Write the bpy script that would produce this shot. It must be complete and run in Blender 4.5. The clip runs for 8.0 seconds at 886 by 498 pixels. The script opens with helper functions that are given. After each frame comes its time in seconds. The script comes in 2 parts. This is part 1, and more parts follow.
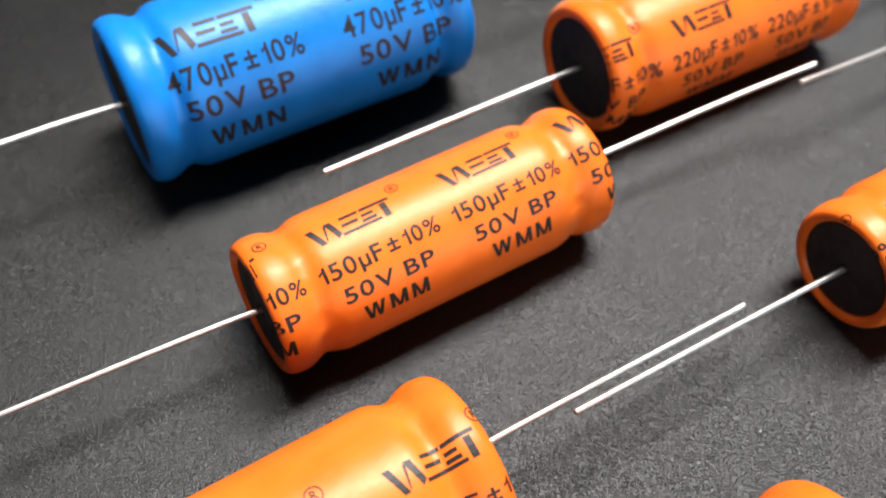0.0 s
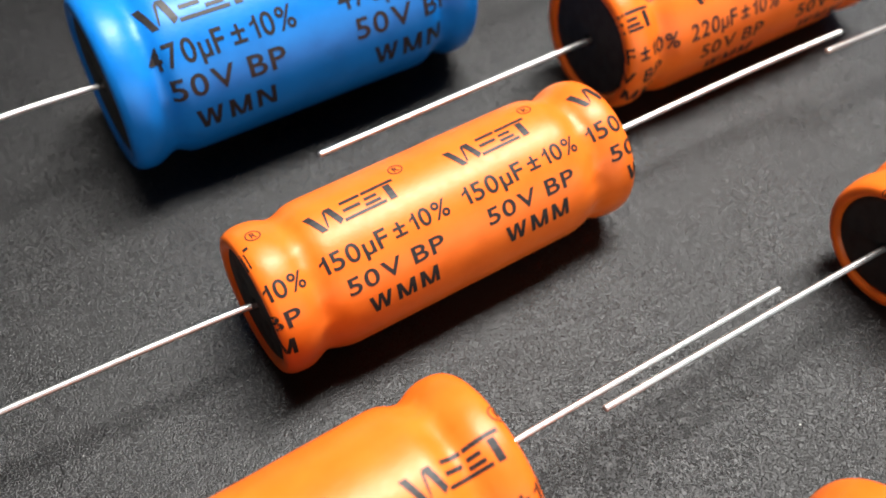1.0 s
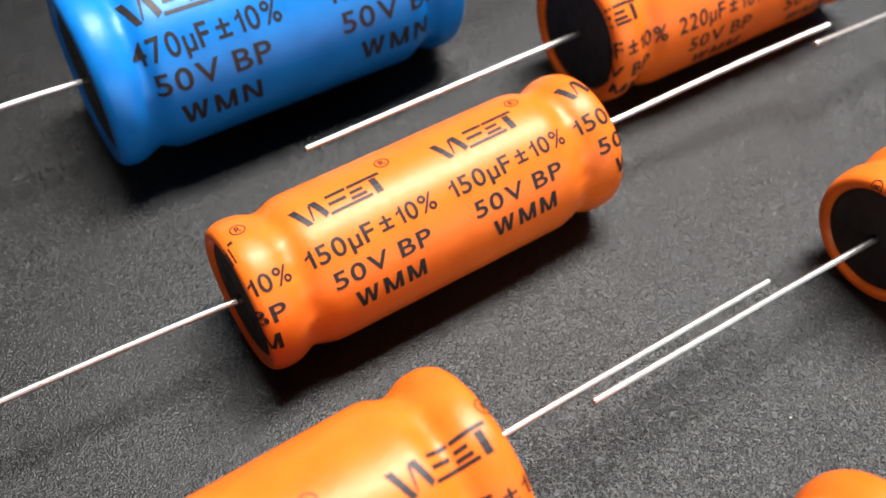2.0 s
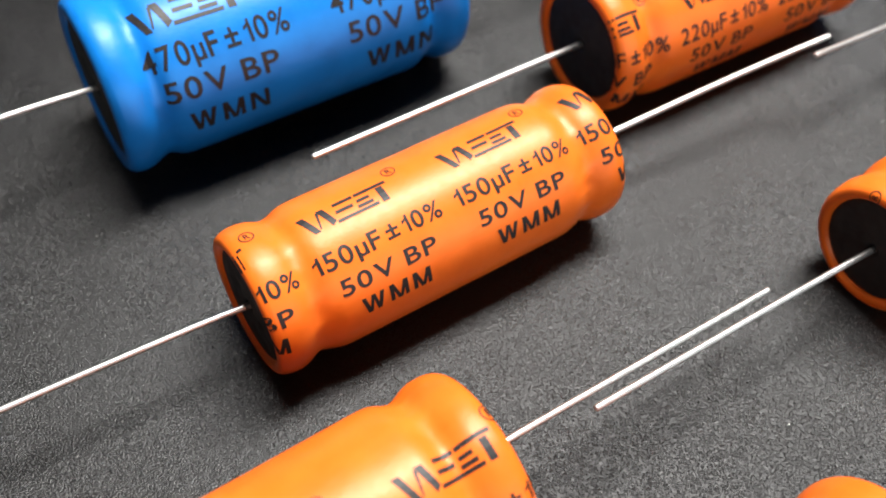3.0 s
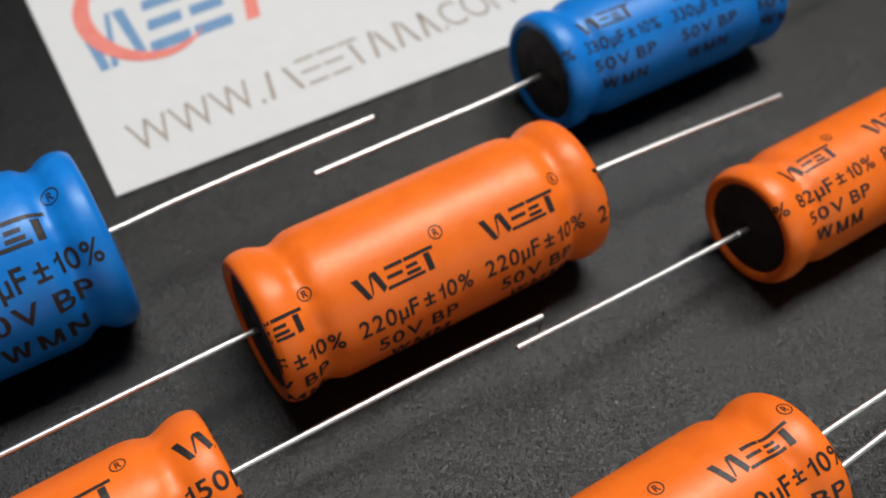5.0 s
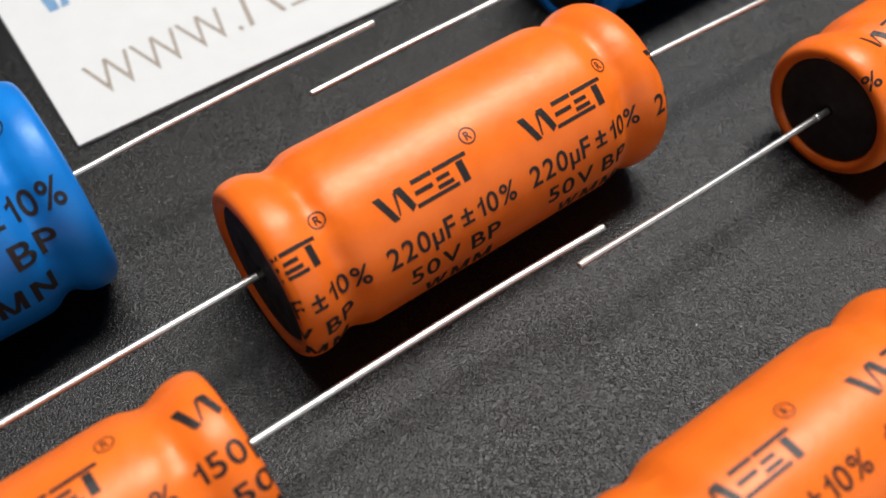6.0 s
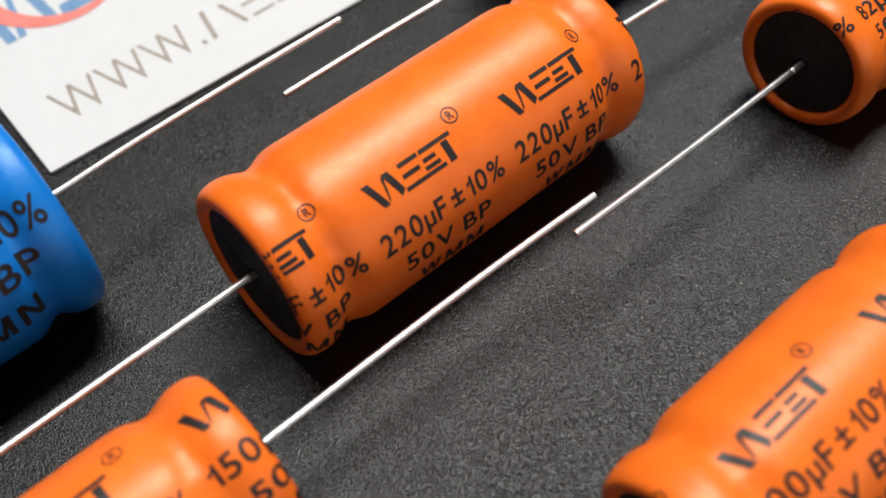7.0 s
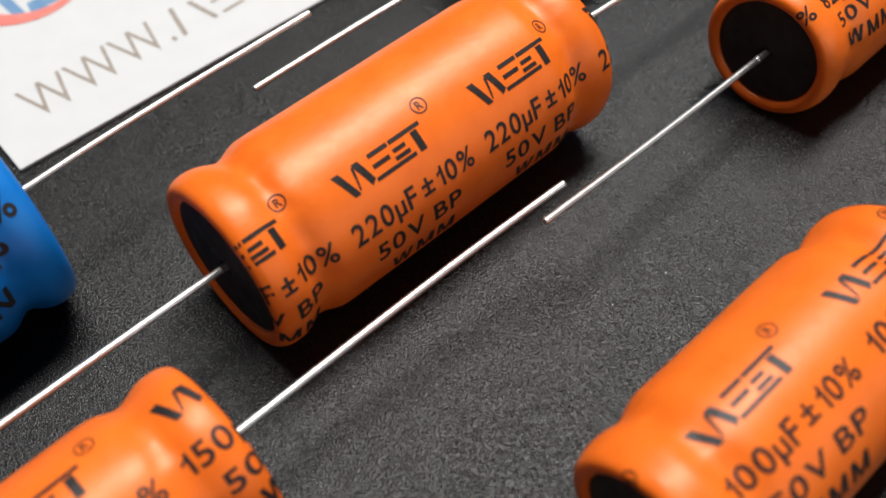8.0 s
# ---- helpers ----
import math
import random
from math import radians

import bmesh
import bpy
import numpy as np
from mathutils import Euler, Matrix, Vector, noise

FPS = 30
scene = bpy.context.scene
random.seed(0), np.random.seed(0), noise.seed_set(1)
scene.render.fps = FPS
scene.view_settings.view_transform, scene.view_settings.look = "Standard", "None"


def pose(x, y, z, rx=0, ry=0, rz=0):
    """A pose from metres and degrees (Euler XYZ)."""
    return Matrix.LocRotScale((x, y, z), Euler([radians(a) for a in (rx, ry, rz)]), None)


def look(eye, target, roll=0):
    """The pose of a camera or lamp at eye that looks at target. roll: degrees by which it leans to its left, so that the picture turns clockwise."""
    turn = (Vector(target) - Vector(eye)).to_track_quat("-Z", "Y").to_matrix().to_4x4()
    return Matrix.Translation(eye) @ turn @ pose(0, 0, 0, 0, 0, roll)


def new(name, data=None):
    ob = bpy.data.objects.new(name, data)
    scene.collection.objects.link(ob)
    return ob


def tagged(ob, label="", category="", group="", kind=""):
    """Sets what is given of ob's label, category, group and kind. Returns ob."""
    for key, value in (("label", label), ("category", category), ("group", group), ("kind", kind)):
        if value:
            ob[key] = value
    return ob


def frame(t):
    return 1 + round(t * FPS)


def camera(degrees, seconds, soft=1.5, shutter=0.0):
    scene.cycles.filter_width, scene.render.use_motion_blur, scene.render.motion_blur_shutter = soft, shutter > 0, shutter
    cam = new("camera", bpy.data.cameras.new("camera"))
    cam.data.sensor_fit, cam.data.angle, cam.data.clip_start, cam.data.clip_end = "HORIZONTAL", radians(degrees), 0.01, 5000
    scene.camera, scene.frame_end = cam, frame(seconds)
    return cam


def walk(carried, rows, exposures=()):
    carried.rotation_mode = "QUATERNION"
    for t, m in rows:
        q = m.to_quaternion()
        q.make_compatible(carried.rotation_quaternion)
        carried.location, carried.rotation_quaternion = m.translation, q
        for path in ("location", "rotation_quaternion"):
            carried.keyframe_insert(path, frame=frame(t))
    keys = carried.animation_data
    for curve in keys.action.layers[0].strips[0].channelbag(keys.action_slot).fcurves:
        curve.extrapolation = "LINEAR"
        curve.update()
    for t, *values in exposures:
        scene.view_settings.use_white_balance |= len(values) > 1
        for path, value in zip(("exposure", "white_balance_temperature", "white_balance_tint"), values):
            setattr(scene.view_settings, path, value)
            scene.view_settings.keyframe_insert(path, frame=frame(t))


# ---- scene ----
# ---------------------------------------------------------------- camera
cam = camera(47.85, 8.0, 1.8)
cam.data.dof.use_dof = True
cam.data.dof.focus_distance, cam.data.dof.aperture_fstop = 0.096, 27.0
ROWS = [
    (0.0, pose(-0.01669, -0.06519, 0.09615, 39.670, -0.226, -31.212)),
    (0.5, pose(-0.01745, -0.06113, 0.08923, 39.476, -0.104, -31.943)),
    (1.0, pose(-0.01656, -0.05968, 0.08853, 39.526, -0.289, -32.689)),
    (1.5, pose(-0.01596, -0.06008, 0.08680, 39.703, -0.294, -33.173)),
    (3.0, pose(-0.01699, -0.06032, 0.08889, 39.823, -0.638, -32.979)),
    (3.3, pose(-0.01539, -0.06193, 0.09135, 39.853, -0.634, -32.764)),
    (3.5, pose(-0.01325, -0.06182, 0.09721, 40.008, -0.693, -32.669)),
    (3.7, pose(-0.00852, -0.05991, 0.10111, 40.238, -0.432, -32.597)),
    (4.0, pose(0.00386, -0.05548, 0.10655, 40.284, -0.566, -32.457)),
    (4.1, pose(0.00920, -0.05508, 0.10738, 40.239, -0.241, -32.313)),
    (4.3, pose(0.01893, -0.05349, 0.10877, 40.089, 0.207, -32.193)),
    (4.5, pose(0.02767, -0.05232, 0.10547, 40.384, 0.295, -32.400)),
    (4.7, pose(0.03430, -0.05186, 0.10330, 40.367, 0.186, -32.765)),
    (5.8, pose(0.03604, -0.04643, 0.08219, 39.784, 1.927, -35.680)),
    (6.0, pose(0.03434, -0.04264, 0.07970, 39.527, 2.673, -37.558)),
    (6.2, pose(0.03298, -0.04010, 0.07692, 39.777, 3.326, -39.223)),
    (6.5, pose(0.03125, -0.04013, 0.07507, 40.110, 4.230, -41.222)),
    (7.0, pose(0.03130, -0.04268, 0.07633, 40.610, 4.969, -42.909)),
    (7.5, pose(0.03068, -0.04292, 0.07616, 40.604, 4.678, -43.886)),
    (8.0, pose(0.03076, -0.04394, 0.07591, 40.660, 4.473, -44.372)),
]
EXPOSURES = [(0.0, 0.72), (3.0, 0.74), (3.5, 0.46), (4.0, 0.20), (4.3, -0.10), (4.5, -0.46), (4.7, -0.58), (5.8, -0.20), (6.5, -0.17), (8.0, -0.17)]
walk(cam, ROWS, EXPOSURES)

# ---------------------------------------------------------------- light
world = bpy.data.worlds.new("room_air")
scene.world = world
world.use_nodes = True
world.node_tree.nodes["Background"].inputs["Color"].default_value = (0.9, 0.95, 1.0, 1)
world.node_tree.nodes["Background"].inputs["Strength"].default_value = 0.05

SOFTBOX_AT = Vector((0.36, 0.16, 1.0))
SOFTBOX_SIZE = (0.75, 0.30)
SOFTBOX_WATTS = 20.0
lamp_data = bpy.data.lights.new("softbox_light", "AREA")
lamp_data.shape = "RECTANGLE"
lamp_data.size, lamp_data.size_y = SOFTBOX_SIZE
lamp_data.energy = SOFTBOX_WATTS
lamp_data.color = (1.0, 0.975, 0.94)
softbox_light = new("softbox_light", lamp_data)
softbox_light.matrix_world = Matrix.Translation(SOFTBOX_AT) @ pose(0, 0, 0, -8, 18, 0)
# Added fill lamp, low behind the camera, to brighten the sleeves' front sides.
fill_data = bpy.data.lights.new("fill_light", "AREA")
fill_data.shape = "RECTANGLE"
fill_data.size, fill_data.size_y = 1.6, 0.50
fill_data.energy = 3.2
fill_data.color = (0.93, 0.97, 1.0)
fill_light = new("fill_light", fill_data)
fill_light.matrix_world = look((0.1, -0.93, 0.34), (0.05, 0.0, 0.05))


# ---------------------------------------------------------------- materials
class Nodes:
    """A short way to write node materials."""

    def __init__(self, name):
        self.mat = bpy.data.materials.new(name)
        self.mat.use_nodes = True
        self.tree = self.mat.node_tree
        self.shader = self.tree.nodes["Principled BSDF"]
        self.coords = self.tree.nodes.new("ShaderNodeTexCoord").outputs["Object"]

    def put(self, key, value):
        if isinstance(value, bpy.types.NodeSocket):
            self.tree.links.new(value, self.shader.inputs[key])
        else:
            self.shader.inputs[key].default_value = value

    def noise(self, scale, detail=3.0, rough=0.55, coords=None):
        n = self.tree.nodes.new("ShaderNodeTexNoise")
        n.inputs["Scale"].default_value, n.inputs["Detail"].default_value = scale, detail
        n.inputs["Roughness"].default_value = rough
        self.tree.links.new(coords or self.coords, n.inputs["Vector"])
        return n.outputs["Fac"]

    def cells(self, scale, feature="F1", coords=None):
        n = self.tree.nodes.new("ShaderNodeTexVoronoi")
        n.feature = feature
        n.inputs["Scale"].default_value = scale
        self.tree.links.new(coords or self.coords, n.inputs["Vector"])
        return n.outputs["Distance"]

    def ramp(self, fac, stops):
        n = self.tree.nodes.new("ShaderNodeValToRGB")
        while len(n.color_ramp.elements) < len(stops):
            n.color_ramp.elements.new(0.5)
        for e, (at, col) in zip(n.color_ramp.elements, stops):
            e.position = at
            e.color = (*col, 1) if isinstance(col, tuple) else (col, col, col, 1)
        self.tree.links.new(fac, n.inputs["Fac"])
        return n.outputs["Color"]

    def maths(self, op, a, b):
        n = self.tree.nodes.new("ShaderNodeMath")
        n.operation = op
        for k, v in enumerate((a, b)):
            if isinstance(v, bpy.types.NodeSocket):
                self.tree.links.new(v, n.inputs[k])
            else:
                n.inputs[k].default_value = v
        return n.outputs[0]

    def bump(self, height, strength, distance):
        n = self.tree.nodes.new("ShaderNodeBump")
        n.inputs["Strength"].default_value, n.inputs["Distance"].default_value = strength, distance
        self.tree.links.new(height, n.inputs["Height"])
        self.tree.links.new(n.outputs["Normal"], self.shader.inputs["Normal"])


def sleeve_material(name, low, mid, high, gloss):
    m = Nodes(name)
    tone = m.noise(260, 4)
    m.put("Base Color", m.ramp(tone, [(0.3, low), (0.5, mid), (0.72, high)]))
    m.put("Roughness", m.ramp(m.noise(900, 3), [(0.3, 0.36), (0.7, 0.43)]))
    m.put("IOR", 1.5)
    m.put("Specular Tint", (*gloss, 1))
    m.bump(m.maths("ADD", m.noise(420, 4), m.maths("MULTIPLY", m.noise(3200, 2), 0.12)), 0.35, 0.00012)
    return m.mat


ORANGE = sleeve_material("orange_shrink_sleeve", (0.83, 0.147, 0.010), (0.89, 0.166, 0.013), (0.93, 0.184, 0.017), (1.0, 0.91, 0.75))
BLUE = sleeve_material("blue_shrink_sleeve", (0.002, 0.16, 0.56), (0.003, 0.185, 0.63), (0.005, 0.205, 0.68), (0.75, 0.93, 1.0))


def ink_material():
    m = Nodes("black_print_ink")
    m.put("Base Color", m.ramp(m.noise(2600, 3), [(0.3, (0.012, 0.011, 0.012)), (0.75, (0.028, 0.022, 0.020))]))
    m.put("Roughness", 0.48)
    m.put("Specular IOR Level", 0.35)
    return m.mat


def seal_material():
    m = Nodes("black_end_seal")
    m.put("Base Color", m.ramp(m.noise(700, 4), [(0.3, 0.010), (0.7, 0.022)]))
    m.put("Roughness", m.ramp(m.noise(500, 3), [(0.3, 0.55), (0.7, 0.8)]))
    m.bump(m.noise(1500, 4), 0.5, 0.0001)
    return m.mat


def lead_material():
    m = Nodes("tinned_lead_metal")
    m.put("Base Color", m.ramp(m.noise(600, 3), [(0.3, (0.80, 0.79, 0.77)), (0.7, (0.90, 0.89, 0.87))]))
    m.put("Metallic", 1.0)
    m.put("Roughness", m.ramp(m.noise(1800, 3), [(0.3, 0.34), (0.7, 0.44)]))
    m.bump(m.noise(2400, 3), 0.1, 0.00003)
    return m.mat


def mat_material():
    m = Nodes("black_leatherette")
    grain = m.cells(5600)
    fine = m.noise(8200, 2)
    broad = m.noise(16, 4)
    # paler, rougher cell edges that keep the grain visible, over broad stains
    cell_edges = m.ramp(grain, [(0.15, 0.0), (0.75, 1.0)])
    tone = m.maths("ADD", m.maths("MULTIPLY", cell_edges, 0.55), m.maths("MULTIPLY", broad, 0.45))
    m.put("Base Color", m.ramp(tone, [(0.2, (0.0045, 0.0045, 0.0048)), (0.7, (0.0100, 0.0100, 0.0105))]))
    m.put("Roughness", m.maths("ADD", m.ramp(m.noise(60, 4), [(0.3, 0.225), (0.7, 0.275)]), m.maths("MULTIPLY", cell_edges, 0.05)))
    m.put("Specular IOR Level", 0.40)
    m.bump(m.maths("ADD", m.maths("MULTIPLY", grain, 0.9), m.maths("MULTIPLY", fine, 0.45)), 0.85, 0.000082)
    return m.mat


def card_material():
    m = Nodes("white_card_stock")
    m.put("Base Color", m.ramp(m.noise(300, 4), [(0.3, (0.62, 0.63, 0.64)), (0.7, (0.645, 0.655, 0.665))]))
    m.put("Roughness", m.ramp(m.noise(900, 3), [(0.3, 0.42), (0.7, 0.55)]))
    m.bump(m.noise(2500, 4), 0.2, 0.00004)
    return m.mat


def plain_material(name, low, high, scale, rough, bump=0.0):
    m = Nodes(name)
    m.put("Base Color", m.ramp(m.noise(scale, 4), [(0.3, low), (0.7, high)]))
    m.put("Roughness", rough)
    if bump:
        m.bump(m.noise(scale * 6, 4), 0.3, bump)
    return m.mat


# dark grey standing in for the black seal mirrored in the lead
SEAL_REFLECTION = plain_material("seal_reflection_metal", (0.10, 0.10, 0.10), (0.18, 0.18, 0.17), 900, 0.45)
INK, SEAL, LEAD, LEATHER, CARD = ink_material(), seal_material(), lead_material(), mat_material(), card_material()
PRINT_BLUE = plain_material("blue_card_print", (0.13, 0.26, 0.45), (0.18, 0.31, 0.49), 900, 0.5)
PRINT_RED = plain_material("red_card_print", (0.70, 0.19, 0.16), (0.76, 0.25, 0.21), 900, 0.5)
PRINT_GREY = plain_material("grey_card_print", (0.26, 0.22, 0.19), (0.40, 0.35, 0.31), 1500, 0.5)
# kept dark so that the added walls reflect little in the mat
PAINT = plain_material("dark_enclosure_paint", (0.050, 0.050, 0.051), (0.070, 0.070, 0.070), 3, 0.8, 0.001)
DESK_WOOD = plain_material("dark_desk_wood", (0.10, 0.065, 0.04), (0.16, 0.10, 0.06), 12, 0.5, 0.0005)
DUST = plain_material("pale_dust", (0.5, 0.5, 0.48), (0.7, 0.7, 0.66), 3000, 0.8)


# ---------------------------------------------------------------- mesh helpers
def part(name, bm, material, parent=None, label="", smooth=True):
    me = bpy.data.meshes.new(name)
    bm.to_mesh(me)
    bm.free()
    if smooth:
        me.shade_smooth()
    me.materials.append(material)
    ob = new(name, me)
    if parent:
        ob.parent = parent
    return tagged(ob, label)


def block(lo, hi, bevel=0.0, segments=2):
    bm = bmesh.new()
    bmesh.ops.create_cube(bm, size=1)
    lo, hi = Vector(lo), Vector(hi)
    for v in bm.verts:
        v.co = Vector([(a + b) / 2 + c * (b - a) for a, b, c in zip(lo, hi, v.co)])
    if bevel:
        bmesh.ops.bevel(bm, geom=bm.edges[:], offset=bevel, segments=segments, affect="EDGES", profile=0.5)
    return bm


def smooth_curve(points, steps):
    """Catmull-Rom through points given as tuples."""
    out = []
    n = len(points)
    for i in range(n - 1):
        p0, p1, p2, p3 = (Vector(points[max(0, min(n - 1, k))]) for k in (i - 1, i, i + 1, i + 2))
        for k in range(steps):
            t = k / steps
            out.append(0.5 * (2 * p1 + (p2 - p0) * t + (2 * p0 - 5 * p1 + 4 * p2 - p3) * t * t + (3 * p1 - p0 - 3 * p2 + p3) * t ** 3))
    out.append(Vector(points[-1]))
    return out


def lathe(profile, around=96, wobble=None, closed_start=False):
    """Turns (s, r) pairs about the x axis."""
    bm = bmesh.new()
    rings = []
    for s, r in profile:
        ring = []
        for k in range(around):
            a = math.tau * k / around
            rr = r + (wobble(s, a) if wobble else 0)
            ring.append(bm.verts.new((s, -rr * math.cos(a), rr * math.sin(a))))
        rings.append(ring)
    for a, b in zip(rings, rings[1:]):
        for k in range(around):
            bm.faces.new((a[k], a[(k + 1) % around], b[(k + 1) % around], b[k]))
    if closed_start:
        bm.faces.new(rings[0][::-1])
    bmesh.ops.recalc_face_normals(bm, faces=bm.faces)
    return bm


def tube(points, radius, around=14):
    """A round wire through points, with slightly domed cut ends."""
    path = smooth_curve(points, 8)
    bm = bmesh.new()
    rings = []
    way = (path[1] - path[0]).normalized()
    side = way.cross(Vector((0, 0, 1))).normalized()
    stations = [(path[0], 0.72), (path[0] + way * radius * 0.22, 1.0), (path[0] + way * radius * 0.6, 1.0)] + [(p, 1.0) for p in path[1:-1]]
    last = (path[-1] - path[-2]).normalized()
    stations += [(path[-1] - last * radius * 0.6, 1.0), (path[-1] - last * radius * 0.22, 1.0), (path[-1], 0.72)]
    for i, (p, k) in enumerate(stations):
        q, o = stations[min(i + 1, len(stations) - 1)][0], stations[max(i - 1, 0)][0]
        way = (q - o).normalized()
        side = (side - way * side.dot(way)).normalized()
        up = side.cross(way)
        rings.append([bm.verts.new(p + (side * math.cos(a) + up * math.sin(a)) * radius * k) for a in (math.tau * j / around for j in range(around))])
    for a, b in zip(rings, rings[1:]):
        for k in range(around):
            bm.faces.new((a[k], a[(k + 1) % around], b[(k + 1) % around], b[k]))
    for ring in (rings[0][::-1], rings[-1]):
        bm.faces.new([bm.verts.new(v.co) for v in ring])
    bmesh.ops.recalc_face_normals(bm, faces=bm.faces)
    return bm


# ---------------------------------------------------------------- print
def font_mesh(text, weight):
    cu = bpy.data.curves.new("letters", "FONT")
    cu.body, cu.offset, cu.resolution_u = text, weight, 5
    ob = bpy.data.objects.new("letters", cu)
    scene.collection.objects.link(ob)
    me = bpy.data.meshes.new_from_object(ob.evaluated_get(bpy.context.evaluated_depsgraph_get()))
    bpy.data.objects.remove(ob)
    bpy.data.curves.remove(cu)
    points = [(v.co.x, v.co.y) for v in me.vertices]
    faces = [tuple(p.vertices) for p in me.polygons]
    bpy.data.meshes.remove(me)
    return points, faces


SIGNS = {}


def sign_mesh(c, weight):
    """One sign as points and faces; the figure one has a stem and a slanted flag."""
    if (c, weight) not in SIGNS:
        points, faces = font_mesh(c, weight)
        if c == "1":
            top, t = max(y for x, y in points), 0.088 + 2 * weight
            points = [(0.15, 0), (0.15 + t, 0), (0.15 + t, top), (0.15 + 0.25 * t, top), (0.15, top - 0.13), (0.0, top - 0.20), (0.0, top - 0.20 - t), (0.15, top - 0.22)]
            faces = [(0, 1, 2, 7), (7, 2, 4), (4, 2, 3), (4, 5, 6, 7)]
        SIGNS[c, weight] = points, faces
    return SIGNS[c, weight]


def letters(text, spacing=0.11, weight=0.0):
    """A flat bmesh of the text, evenly spaced, scaled to 1 wide and 1 high."""
    bm = bmesh.new()
    pen = 0.0
    for c in text:
        if c == " ":
            pen += 0.26
            continue
        points, faces = sign_mesh(c, weight)
        left, right = min(x for x, y in points), max(x for x, y in points)
        made = [bm.verts.new((pen + x - left, y, 0)) for x, y in points]
        for f in faces:
            bm.faces.new([made[k] for k in f])
        pen += right - left + (0.05 if c == "." else spacing)
    bmesh.ops.remove_doubles(bm, verts=bm.verts, dist=1e-5)
    lo = [min(v.co[i] for v in bm.verts) for i in (0, 1)]
    hi = [max(v.co[i] for v in bm.verts) for i in (0, 1)]
    # caps height, without the tail of the micro sign
    base = 0.0 if lo[1] < -0.02 - weight else lo[1]
    for v in bm.verts:
        v.co = ((v.co.x - lo[0]) / (hi[0] - lo[0]), (v.co.y - base) / (hi[1] - base), 0)
    return bm


def bars(shapes):
    """A flat bmesh of plain polygons."""
    bm = bmesh.new()
    for shape in shapes:
        bm.faces.new([bm.verts.new((x, y, 0)) for x, y in shape])
    return bm


def slab(x0, y0, x1, y1, lean=0.0):
    return [(x0 + lean * y0, y0), (x1 + lean * y0, y0), (x1 + lean * y1, y1), (x0 + lean * y1, y1)]


def ring_shape(cx, cy, rx, ry, inner, n=28):
    out = []
    for k in range(n):
        a, b = math.tau * k / n, math.tau * (k + 1) / n
        out.append([(cx + rx * r * math.cos(t), cy + ry * r * math.sin(t)) for r, t in ((inner, a), (1, a), (1, b), (inner, b))])
    return out


# The maker's mark is drawn as plain strokes: slanted bars, stacked bars and a post.
MARK = [
    [(0.00, 1.0), (0.075, 1.0), (0.165, 0.0), (0.10, 0.0)],
    [(0.205, 0.92), (0.235, 0.92), (0.185, 0.10), (0.17, 0.10)],
    [(0.22, 1.0), (0.295, 1.0), (0.355, 0.16), (0.30, 0.0)],
    slab(0.38, 0.84, 0.60, 1.0, 0.02), slab(0.38, 0.43, 0.57, 0.59, 0.02), slab(0.36, 0.0, 0.82, 0.14, 0.02),
    slab(0.62, 0.84, 0.785, 1.0, 0.02), slab(0.62, 0.50, 0.76, 0.65, 0.02), slab(0.61, 0.22, 0.78, 0.37, 0.02),
    slab(0.80, 0.85, 1.0, 1.0, 0.0), slab(0.865, 0.0, 0.94, 0.79, 0.0),
]


def registered():
    """A thin ring round a capital R."""
    bm = bars(ring_shape(0.5, 0.5, 0.5, 0.5, 0.84))
    capital = letters("R", 0.0, 0.01)
    for f in capital.faces:
        bm.faces.new([bm.verts.new((0.33 + 0.37 * v.co.x, 0.24 + 0.52 * v.co.y, 0)) for v in f.verts])
    capital.free()
    return bm


def pieces(rows):
    """Rows of print, with the tolerance set off from the value as it is printed."""
    for text, du, width, top, height in rows:
        if not text.endswith("\u00b110%"):
            yield text, du, width, top, height
            continue
        head = 0.102 * (len(text) - 4)
        unit = width / (head + 0.49)
        yield text[:-4], du, head * unit, top, height
        yield "\u00b1", du + (head + 0.05) * unit, 0.095 * unit, top - 0.1 * math.degrees(height / 8.5), height * 0.8
        yield "10%", du + (head + 0.185) * unit, 0.305 * unit, top, height


def glyphs(bm):
    """Splits a flat bmesh into one bmesh for each sign: loose pieces that lie over one another along x belong together."""
    left, groups = set(bm.faces), []
    while left:
        todo = [left.pop()]
        piece = []
        while todo:
            f = todo.pop()
            piece.append([tuple(v.co) for v in f.verts])
            for v in f.verts:
                for g in v.link_faces:
                    if g in left:
                        left.remove(g)
                        todo.append(g)
        xs = [c[0] for f in piece for c in f]
        groups.append([min(xs), max(xs), piece])
    bm.free()
    groups.sort(key=lambda g: g[0])
    merged = []
    for a, b, piece in groups:
        if merged and a < merged[-1][1] - 0.25 * min(b - a, merged[-1][1] - merged[-1][0]):
            merged[-1][1] = max(b, merged[-1][1])
            merged[-1][2] += piece
        else:
            merged.append([a, b, piece])
    out = []
    for a, b, piece in merged:
        one = bars([[(x, y) for x, y, z in f] for f in piece])
        bmesh.ops.remove_doubles(one, verts=one.verts, dist=1e-6)
        out.append(one)
    return out


def stroke(x0, y0, x1, y1, w):
    return [(x0 - w / 2, y0), (x0 + w / 2, y0), (x1 + w / 2, y1), (x1 - w / 2, y1)]


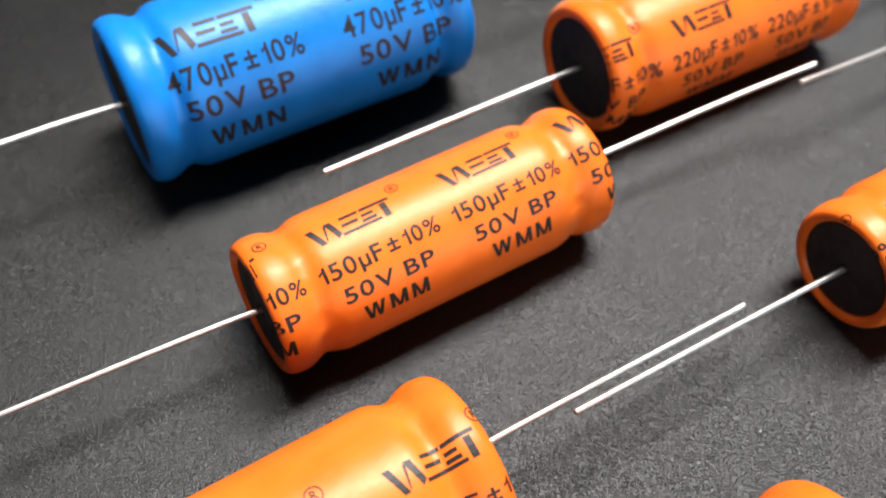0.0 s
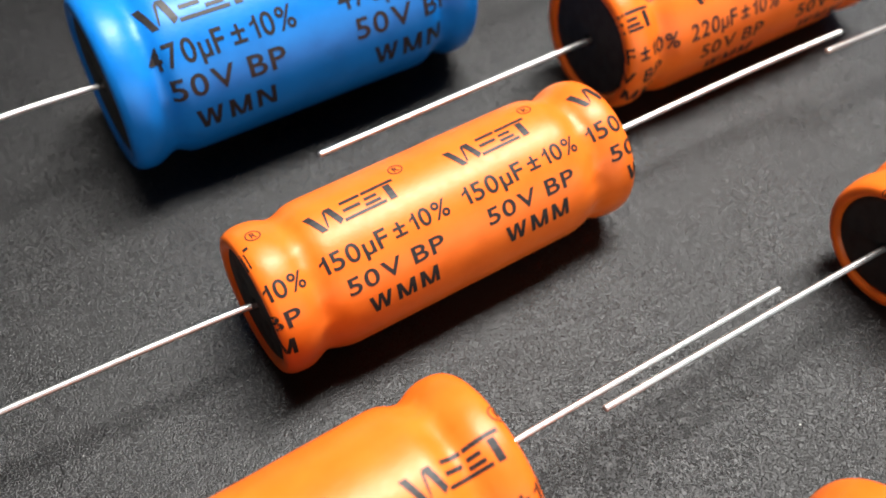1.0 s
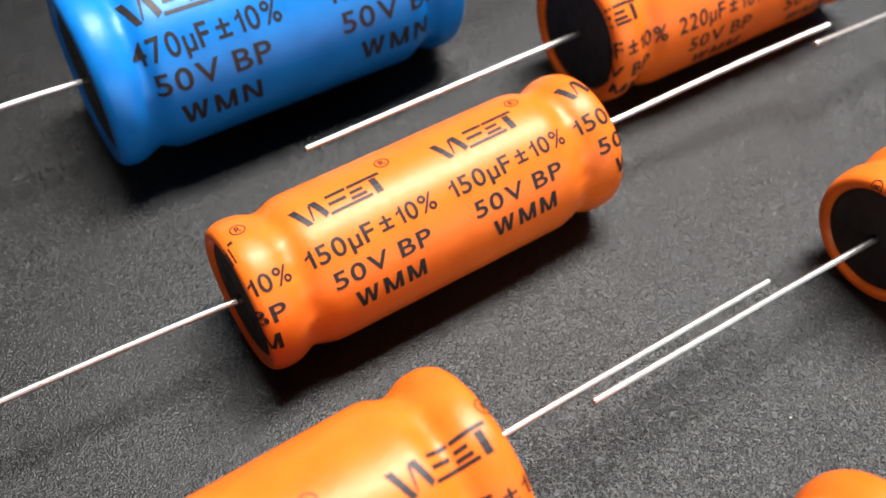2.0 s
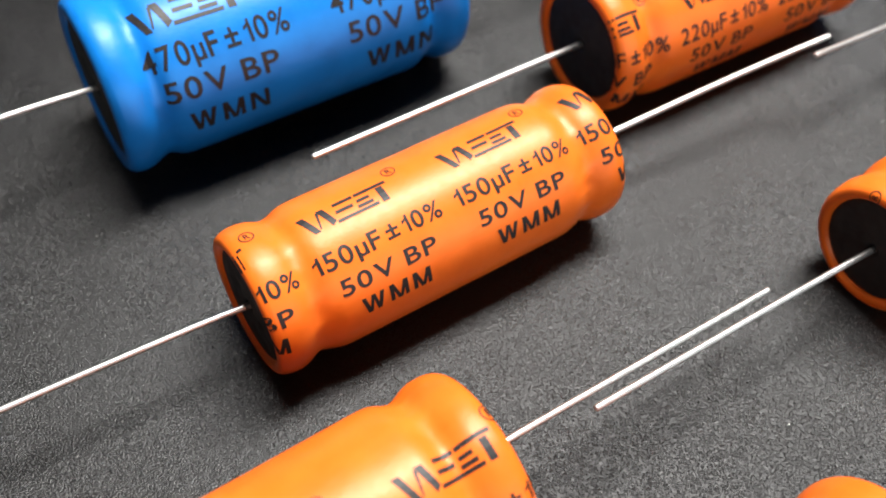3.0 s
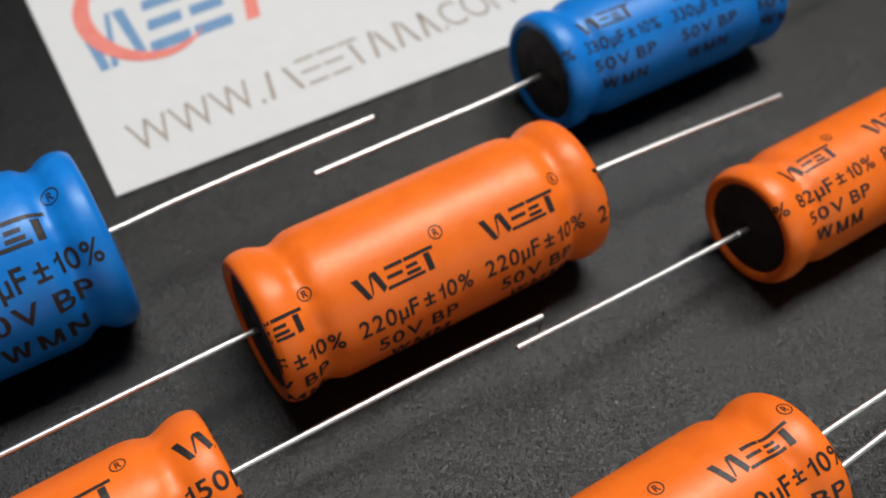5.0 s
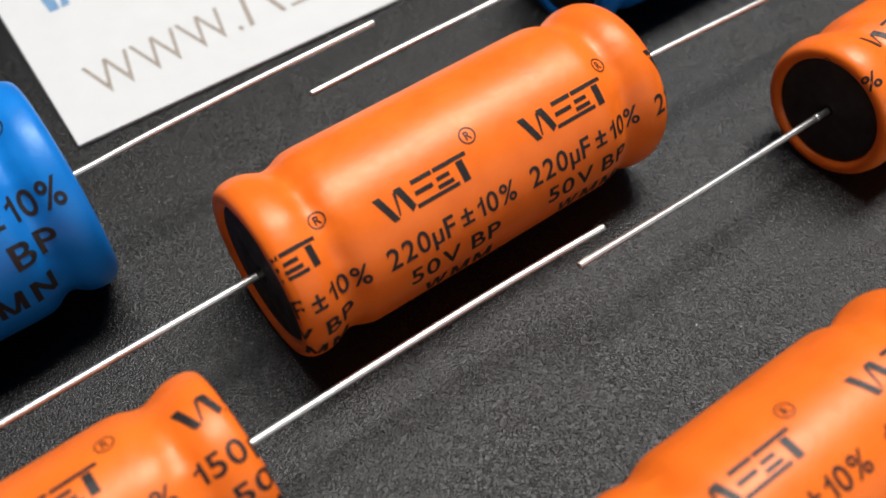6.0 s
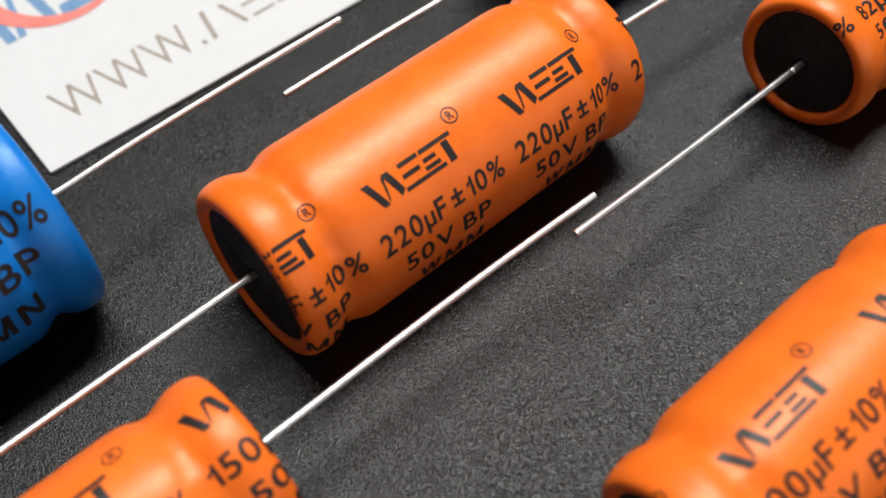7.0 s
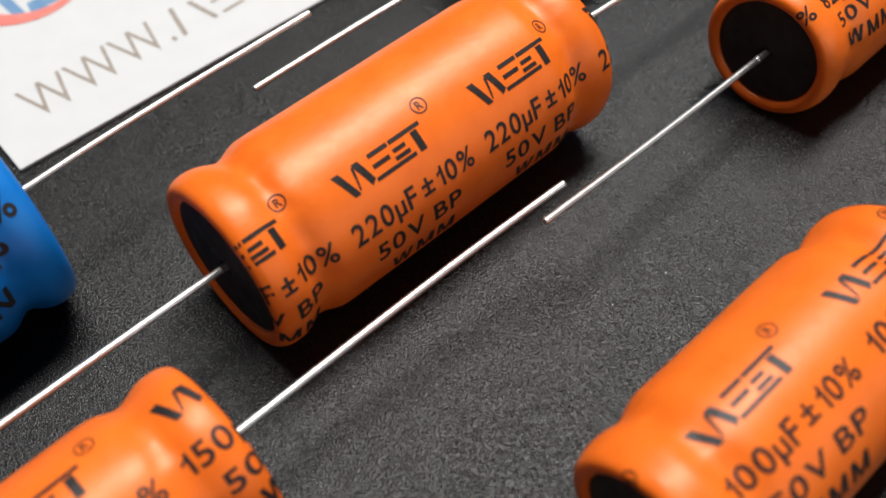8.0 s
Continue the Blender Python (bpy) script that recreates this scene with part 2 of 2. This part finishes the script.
def series_shapes(text):
    """Bold capitals W, M and N out of straight strokes, 1 wide and 1 high in all."""
    width = {"W": 1.2, "M": 1.0, "N": 0.9}
    total = sum(width[c] for c in text) + 0.28 * (len(text) - 1)
    out, x = [], 0.0
    for c in text:
        a, w, t = x / total, width[c] / total, 0.21 / total
        l, r, m = a + t / 2, a + w - t / 2, a + w / 2
        if c == "W":
            out += [stroke(l + w * 0.20, 0, l, 1, t), stroke(l + w * 0.22 + t * 0.1, 0, m, 1, t * 0.8), stroke(r - w * 0.22, 0, m + t * 0.2, 1, t * 0.8), stroke(r - w * 0.20, 0, r, 1, t)]
        elif c == "M":
            out += [stroke(l, 0, l, 1, t), stroke(m, 0, l + t * 0.2, 1, t * 0.9), stroke(m + t * 0.2, 0, r - t * 0.2, 1, t * 0.9), stroke(r, 0, r, 1, t)]
        else:
            out += [stroke(l, 0, l, 1, t), stroke(r - t * 0.1, 0, l + t * 0.1, 1, t * 1.1), stroke(r, 0, r, 1, t)]
        x += width[c] + 0.28
    return out


def wrapped(bm, u0, width, v0, height, lo, hi, place):
    """Lays a flat 1 x 1 bmesh on a surface: cut to lo..hi along u, cut fine, then placed by place(u, v)."""
    for v in bm.verts:
        v.co = (u0 + v.co.x * width, v0 + v.co.y * height, 0)
    for at, keep in ((lo, False), (hi, True)):
        geom = bm.verts[:] + bm.edges[:] + bm.faces[:]
        bmesh.ops.bisect_plane(bm, geom=geom, plane_co=(at, 0, 0), plane_no=(1, 0, 0), clear_inner=not keep, clear_outer=keep)
    if not bm.faces:
        return bm
    for axis, step in ((0, 0.0008), (1, 0.0007)):
        a, b = min(v.co[axis] for v in bm.verts), max(v.co[axis] for v in bm.verts)
        at = math.ceil(a / step) * step
        while at < b:
            no = (1, 0, 0) if axis == 0 else (0, 1, 0)
            co = (at, 0, 0) if axis == 0 else (0, at, 0)
            bmesh.ops.bisect_plane(bm, geom=bm.verts[:] + bm.edges[:] + bm.faces[:], plane_co=co, plane_no=no)
            at += step
    for v in bm.verts:
        v.co = place(v.co.x, v.co.y)
    return bm


# ---------------------------------------------------------------- capacitors
MM = 0.001
END = [(0.5, 0.74), (0.1, 0.775), (-0.22, 0.80), (-0.4, 0.84), (-0.4, 0.885), (-0.26, 0.93), (0.1, 0.965), (0.6, 0.988), (1.3, 1.0),
       (2.2, 0.995), (3.1, 0.965), (3.9, 0.925), (4.6, 0.908), (5.3, 0.925), (6.1, 0.965), (7.0, 0.992), (8.2, 1.0)]


def capacitor(label, sleeve, at, yaw, radius, length, leads, rows, mark, period, first, twist=0.0, ring=1.0, bead=False, group=""):
    """at: where the axis meets the end seal, mm. leads: two lists of points, mm, in the world. rows: (text, du, width, top angle, height).
    mark: (width, top angle, height). first: the mark's place along the axis, repeated every period."""
    base = pose(at[0] * MM, at[1] * MM, 0, 0, 0, yaw)
    thing = new("capacitor")
    thing.matrix_world = base
    tagged(thing, label, "capacitor", group or "capacitors on the mat")
    R, L = radius * MM, length * MM
    lift = Matrix.Translation((0, 0, R))
    seed = at[0] * 0.37 + at[1] * 0.11

    left = [(s * MM, r * R * (ring + (1 - ring) * min(1, max(0, (s - 1) / 4)))) for s, r in END]
    right = [(L - s * MM, r * R) for s, r in reversed(END)]
    profile = [(p.x, p.y) for p in smooth_curve([(s, r, 0) for s, r in left], 3)]
    profile += [(8.2 * MM + (L - 16.4 * MM) * k / 8, R) for k in range(1, 8)]
    profile += [(p.x, p.y) for p in smooth_curve([(s, r, 0) for s, r in right], 3)]

    def wobble(s, a):
        near = min(s, L - s) / MM
        crimp = math.exp(-((near - 4.6) / 2.0) ** 2)
        p = Vector((s * 260 + seed, 1.6 * math.cos(a), 1.6 * math.sin(a)))
        fold = noise.noise(Vector((s * 330 + seed, 3.6 * math.cos(a), 3.6 * math.sin(a))))
        lip = math.exp(-((near - 0.42) / 0.2) ** 2) * noise.noise(Vector((seed, 9 * math.cos(a), 9 * math.sin(a))))
        return R * (0.007 * lip + 0.0035 * noise.noise(p) + crimp * (0.018 * noise.noise(p * 1.7 + Vector((3, 1, 7))) + 0.026 * (abs(fold) - 0.2)))

    # the print follows the sleeve's own length, round the lips and down to the seals
    line = np.array(profile)
    run = np.concatenate(([0.0], np.cumsum(np.hypot(*np.diff(line, axis=0).T))))
    run += line[len(line) // 2, 0] - run[len(line) // 2]
    slope = np.gradient(line, axis=0)
    slope /= np.hypot(slope[:, 0], slope[:, 1])[:, None]

    def sleeve_at(u):
        return [float(np.interp(u, run, col)) for col in (line[:, 0], line[:, 1], -slope[:, 1], slope[:, 0])]

    bm = lathe(profile, 96, wobble)
    bm.transform(lift)
    part("sleeve", bm, sleeve, thing)

    for end, sign in ((0.0, 1), (L, -1)):
        disc = [(0.55, 0.02), (0.5, 0.055), (0.12, 0.085), (0.03, 0.11), (0.02, 0.16), (0.02, 0.22), (0.02, 0.28), (0.015, 0.34), (0.01, 0.40), (0.01, 0.46),
                (0.0, 0.55), (0.0, 0.70), (0.02, 0.74), (0.25, 0.80)]
        bm = lathe([(end + sign * s * MM, r * R * (ring if sign > 0 else 1)) for s, r in disc], 64, None, True)
        for v in bm.verts:
            for angle in (20, 200):
                far = math.hypot(v.co.y - 0.33 * R * math.cos(math.radians(angle)), v.co.z - 0.33 * R * math.sin(math.radians(angle)))
                v.co.x += sign * 0.22 * MM * math.exp(-(far / (0.09 * R)) ** 2)
        bm.transform(lift)
        part("end_seal", bm, SEAL, thing, "matt black rubber end seal")

    inverse = base.inverted()
    for points in leads[::-1]:
        lead = part("lead", tube([inverse @ (Vector(p) * MM) for p in points], 0.35 * MM), LEAD, thing, "bright tinned wire lead")

    # Added collar at the seal, coloured dark as the seal's reflection in the wire.
    tip = inverse @ (Vector(leads[0][0]) * MM)
    way = (inverse @ (Vector(leads[0][1]) * MM) - tip).normalized()
    part("lead_reflection", tube([tip, tip + way * 0.4 * MM, tip + way * 0.8 * MM], 0.375 * MM), SEAL_REFLECTION, lead, "dark grey collar where the lead enters the seal, standing in for the seal's reflection")
    if bead:
        weld = bmesh.new()
        bmesh.ops.create_uvsphere(weld, u_segments=14, v_segments=8, radius=1, matrix=Matrix.Translation(tip + way * 2.3 * MM) @ Matrix.Diagonal((0.6 * MM, 0.42 * MM, 0.42 * MM, 1)))
        part("weld_bead", weld, LEAD, lead, "small bright weld bead")

    def place(s, arc):
        a = arc / R + math.radians(twist) * s / MM
        x, r, nx, nr = sleeve_at(s)
        x, r = x + nx * 0.045 * MM, r + nr * 0.045 * MM + wobble(x, a)
        return Vector((x, -r * math.cos(a), R + r * math.sin(a)))

    lo, hi = run[0] + 0.5 * MM, run[-1] - 0.5 * MM
    s0 = first - period * math.ceil(first / period)
    while s0 < length:
        def lay(name, flat, du, width, top, height):
            arc = math.radians(top) * R - height * MM
            for sign in glyphs(flat):
                done = wrapped(sign, (s0 + du) * MM, width * MM, arc, height * MM, lo, hi, place)
                if done.faces:
                    part(name, done, INK, thing, "", False)
                else:
                    done.free()
        lay("printed_stroke", bars(MARK), 0.0, mark[0], mark[1], mark[2])
        e = mark[2] * 0.33
        lay("printed_ring", registered(),
            mark[0] * 1.11 - e, 2 * e, mark[1] + math.degrees((mark[2] * 0.43 + e) / radius), 2 * e)
        for text, du, width, top, height in pieces(rows):
            lay("printed_sign", bars(series_shapes(text)) if text.startswith("WM") else letters(text, 0.11, 0.014), du, width, top, height)
        s0 += period
    return thing


# ---------------------------------------------------------------- unseen enclosure and support
def enclosure():
    w, h0, h1, t = 1.0, -0.003, 1.2, 0.04
    # Walls and ceiling stay out of view; added to shape reflections and bounce.
    for name, lo, hi in (("wall_north", (-w - t, w, h0), (w + t, w + t, h1)), ("wall_south", (-w - t, -w - t, h0), (w + t, -w, h1)),
                         ("wall_east", (w, -w, h0), (w + t, w, h1)), ("wall_west", (-w - t, -w, h0), (-w, w, h1))):
        tagged(part(name, block(lo, hi), PAINT, None, "", False), "unseen plain dark grey wall added round the table to keep reflections dark", "wall", kind="structure")
    tagged(part("tabletop", block((-w, -w, h0 - t), (w, w, h0)), DESK_WOOD, None, "", False), "dark wooden tabletop under the mat", "tabletop", kind="structure")
    tagged(part("ceiling", block((-w, -w, h1), (w, w, h1 + t)), PAINT, None, "", False), "unseen plain dark grey ceiling added to keep reflections dark", "ceiling", kind="structure")


def desk_mat():
    bm = block((-0.25, -0.25, -0.003), (0.42, 0.30, 0.0), 0.0008)
    tagged(part("desk_mat", bm, LEATHER, None, "", False), "black leatherette mat with a fine pebbled grain", "mat")


enclosure()
desk_mat()

# ---------------------------------------------------------------- the capacitors on the mat
U = "\u00b5F\u00b110%"
capacitor("orange axial capacitor printed 150 microfarad, lying on the mat", ORANGE, (0.0, 0.0), 0.0, 8.0, 42.2,
          [[(0.3, 0, 8), (-4, 0.4, 8), (-14.5, 1.0, 8), (-28, 1.6, 8.0), (-40, 2.1, 8.1)], [(41.5, 0, 8), (45.5, 0.1, 8.0), (65.8, -1.0, 9.0), (80.0, -2.2, 9.7)]],
          [("150" + U, -0.85, 14.4, 62.6, 1.85), ("50V BP", 0.8, 10.9, 40.6, 1.75), ("WMM", 2.4, 7.9, 20.5, 1.95)], (10.1, 95.2, 2.42), 16.2, 6.5, 0.12)
capacitor("orange axial capacitor printed 220 microfarad, lying on the mat", ORANGE, (52.8, 13.84), -1.6, 9.0, 41.9,
          [[(53.1, 13.9, 9.1), (40, 13.7, 9.5), (14.6, 13.5, 9.8)], [(93.5, 12.7, 9.0), (99.5, 12.7, 9.1), (115, 11.8, 8.7), (130.3, 10.9, 8.0)]],
          [("220" + U, -0.95, 14.1, 28.2, 2.1), ("50V BP", 0.8, 10.1, 7.4, 1.95), ("WMM", 2.3, 7.7, -12.0, 1.95)], (9.9, 56.3, 2.5), 15.9, 9.6, 0.02)
capacitor("bright blue axial capacitor printed 470 microfarad, the thickest one", BLUE, (-1.68, 36.11), -1.52, 10.85, 45.0,
          [[(-1.4, 36.15, 10.85), (-9.6, 36.4, 11.2), (-17.2, 36.0, 11.7), (-40, 35.2, 12.8)], [(42.6, 34.95, 10.85), (46, 35.0, 10.8), (53.7, 35.1, 11.0), (66, 34.8, 11.3), (79.9, 34.25, 11.6)]],
          [("470" + U, -0.65, 17.4, 49.8, 2.75), ("50V BP", 0.6, 13.8, 28.2, 2.65), ("WMN", 2.6, 9.7, 5.0, 2.75)], (12.7, 76.4, 3.35), 22.8, 4.75, -0.08)
capacitor("orange axial capacitor printed 100 microfarad, beside two overlapping leads", ORANGE, (58.75, -28.75), -1.41, 8.03, 32.0,
          [[(59.3, -28.8, 8.03), (45, -28.8, 8.9), (20.7, -29.1, 10.5)], [(90.8, -29.6, 8.03), (95.7, -29.1, 8.0), (106.7, -29.2, 8.0), (129, -29.4, 8.0)]],
          [("100" + U, -0.95, 13.9, 71.4, 1.9), ("50V BP", 0.8, 10.6, 49.0, 1.8), ("WMM", 2.4, 7.8, 28.0, 1.95)], (9.9, 100.7, 2.35), 16.0, 4.15, 0.0, 0.94)
capacitor("smaller orange axial capacitor printed 82 microfarad", ORANGE, (109.68, -4.1), -0.6, 7.57, 38.0,
          [[(110.4, -4.1, 7.5), (91.6, -4.3, 8.8), (74.6, -4.6, 10.6)], [(147.8, -4.25, 7.5), (165, -4.4, 7.5), (187, -4.5, 7.5)]],
          [("82" + U, -0.7, 12.6, 68.0, 1.7), ("50V BP", 0.2, 9.6, 47.0, 1.6), ("WMM", 1.1, 7.0, 27.0, 1.75)], (8.5, 96.6, 2.1), 14.2, 2.9, 0.05, 1.0, True)
capacitor("bright blue axial capacitor printed 330 microfarad, beside the white card", BLUE, (105.4, 32.1), -1.75, 8.4, 38.0,
          [[(105.7, 32.0, 8.4), (96.3, 31.65, 8.5), (82, 31.8, 8.7), (69.6, 31.85, 8.8)], [(143.6, 30.85, 8.4), (160, 30.6, 8.4), (183, 30.2, 8.4)]],
          [("330" + U, -0.7, 12.3, 59.0, 1.75), ("50V BP", 0.0, 9.9, 38.6, 1.65), ("WMN", 0.9, 7.2, 18.5, 1.75)], (8.4, 81.5, 2.2), 14.4, 3.7, -0.2)
capacitor("thick orange axial capacitor with its value out of sight", ORANGE, (-33.4, -28.17), 0.73, 9.34, 42.65,
          [[(-32.7, -28.15, 9.34), (-50, -28.4, 9.3), (-73, -28.7, 9.2)], [(9.4, -27.4, 9.3), (12.5, -26.9, 9.2), (28.4, -26.5, 8.0), (46.6, -26.2, 6.8)]],
          [(U, 4.2, 9.4, 53.5, 1.7)], (9.3, 86.5, 2.6), 16.1, 32.9, -0.1)
capacitor("orange axial capacitor whose rounded end alone shows", ORANGE, (-6.9, -53.6), 0.5, 8.5, 40.0,
          [[(-6.6, -53.6, 8.5), (-24, -53.8, 8.5), (-46, -54, 8.5)], [(32.8, -53.2, 8.5), (50, -53.2, 8.4), (72, -53, 8.2)]],
          [], (10.0, 60.0, 2.5), 16.8, 6.0)
capacitor("orange axial capacitor whose long lead alone shows", ORANGE, (133.0, -32.5), 0.0, 8.5, 40.0,
          [[(133.3, -32.5, 8.5), (120, -32.5, 8.5), (102.6, -32.6, 8.5), (92.8, -32.9, 8.5)], [(172.7, -32.5, 8.5), (190, -32.4, 8.5), (212, -32.4, 8.5)]],
          [], (10.0, 60.0, 2.5), 16.8, 6.0)


# ---------------------------------------------------------------- the printed card
def glyphs_at(bm):
    """As glyphs(), for a bmesh that lies at its place already."""
    z = bm.verts[:][0].co.z
    out = glyphs(bm)
    for one in out:
        for v in one.verts:
            v.co.z = z
    return out


def print_card():
    thing = new("card")
    thing.matrix_world = pose(48.3 * MM, 50.6 * MM, 0, 0, 0, -2.6)
    tagged(thing, "white printed card with a blue and red mark", "card")
    sheet = block((0, 0, 0.0001), (105 * MM, 75 * MM, 0.0006), 0.00012)
    for v in sheet.verts:
        v.co.x += 0.03 * v.co.y
    part("card_sheet", sheet, CARD, thing, "", False)

    def lay(name, flat, u, v, w, h, ink, lean=0.0):
        for p in flat.verts:
            x, y = u + p.co.x * w + lean * p.co.y * h, v + p.co.y * h
            p.co = (x * MM, (y + 0.04 * (x - 5)) * MM, 0.00064)
        for sign in glyphs_at(flat):
            part(name, sign, ink, thing, "", False)

    lay("printed_sign", letters("WWW.", 0.06, -0.008), 5.4, 6.1, 20.0, 6.6, PRINT_GREY)
    stripes = []
    for k, (a, b) in enumerate(((0.0, 0.19), (0.21, 0.32), (0.34, 0.45), (0.46, 0.57), (0.59, 0.72), (0.74, 0.87), (0.89, 1.0))):
        if k in (1, 2):
            stripes += [slab(a, y, b, y + 0.09) for y in (0.0, 0.46, 0.91)]
        elif k == 3:
            stripes += [slab(a, 0.91, b, 1.0), slab((a + b) / 2 - 0.01, 0.0, (a + b) / 2 + 0.01, 0.85)]
        else:
            stripes += [slab(a, 0.0, a + 0.022, 1.0, 0.05), slab(b - 0.03, 0.0, b - 0.008, 0.9, -0.03)]
    for stripe in stripes:
        lay("printed_bar", bars([stripe]), 26.2, 6.1, 30.2, 6.4, PRINT_GREY)
    lay("printed_sign", letters(".COM", 0.10, -0.008), 56.8, 6.1, 13.6, 6.3, PRINT_GREY)
    # the mark: blue slanted blocks with a red sweep and post
    for shape in ([(0.0, 1.0), (0.08, 1.0), (0.14, 0.0), (0.08, 0.0)], [(0.15, 0.0), (0.195, 0.0), (0.235, 1.0), (0.20, 1.0)],
                  [(0.25, 1.0), (0.33, 1.0), (0.40, 0.0), (0.34, 0.0)],
                  slab(0.42, 0.80, 0.70, 1.0, 0.04), slab(0.43, 0.40, 0.67, 0.60, 0.04), slab(0.42, 0.0, 0.70, 0.20, 0.04),
                  slab(0.73, 0.80, 1.0, 1.0, 0.04), slab(0.73, 0.40, 0.97, 0.60, 0.04), slab(0.73, 0.0, 1.0, 0.20, 0.04)):
        lay("blue_block", bars([shape]), 4.6, 26.2, 24.0, 13.6, PRINT_BLUE, 0.14)
    sweep = []
    n = 40
    for k in range(n):
        quad = []
        for f, outer in ((k / n, 0), (k / n, 1), ((k + 1) / n, 1), ((k + 1) / n, 0)):
            a = math.radians(100 + 215 * f)
            thick = 2.6 * math.sin(math.pi * min(1, 0.12 + 0.9 * f)) ** 0.7 + 0.25
            r = 1 if outer else 0
            quad.append((16.5 + (10.2 - (1 - r) * thick) * math.cos(a), 38.0 + (13.4 - (1 - r) * thick) * math.sin(a)))
        sweep.append(quad)
    flat = bars(sweep)
    for p in flat.verts:
        p.co = (p.co.x * MM, p.co.y * MM, 0.00068)
    part("red_sweep", flat, PRINT_RED, thing, "", False)
    lay("red_post", bars([slab(0, 0, 1, 1)]), 30.6, 25.6, 2.3, 16.0, PRINT_RED, 0.3)
    lay("blue_post", bars([slab(0, 0, 1, 1)]), 51.0, 25.0, 2.6, 16.0, PRINT_BLUE, 0.3)


print_card()


# ---------------------------------------------------------------- dust
def dust():
    bm = bmesh.new()
    rng = random.Random(5)
    spots = [(84.5, -11.3, 0.09), (87.6, -14.1, 0.08), (41.2, -37.0, 0.09), (78.1, -10.0, 0.07)]
    spots += [(rng.uniform(-25, 125), rng.uniform(-45, 48), rng.uniform(0.03, 0.07)) for k in range(40)]
    for x, y, r in spots:
        r *= MM
        m = pose(x * MM, y * MM, r * 0.5, 0, 0, rng.uniform(0, 180)) @ Matrix.Diagonal((r * rng.uniform(0.8, 1.8), r, r * 0.6, 1))
        bmesh.ops.create_icosphere(bm, subdivisions=1, radius=1, matrix=m)
    tagged(part("dust", bm, DUST), "tiny pale dust specks on the mat", "dust", kind="stuff")


dust()
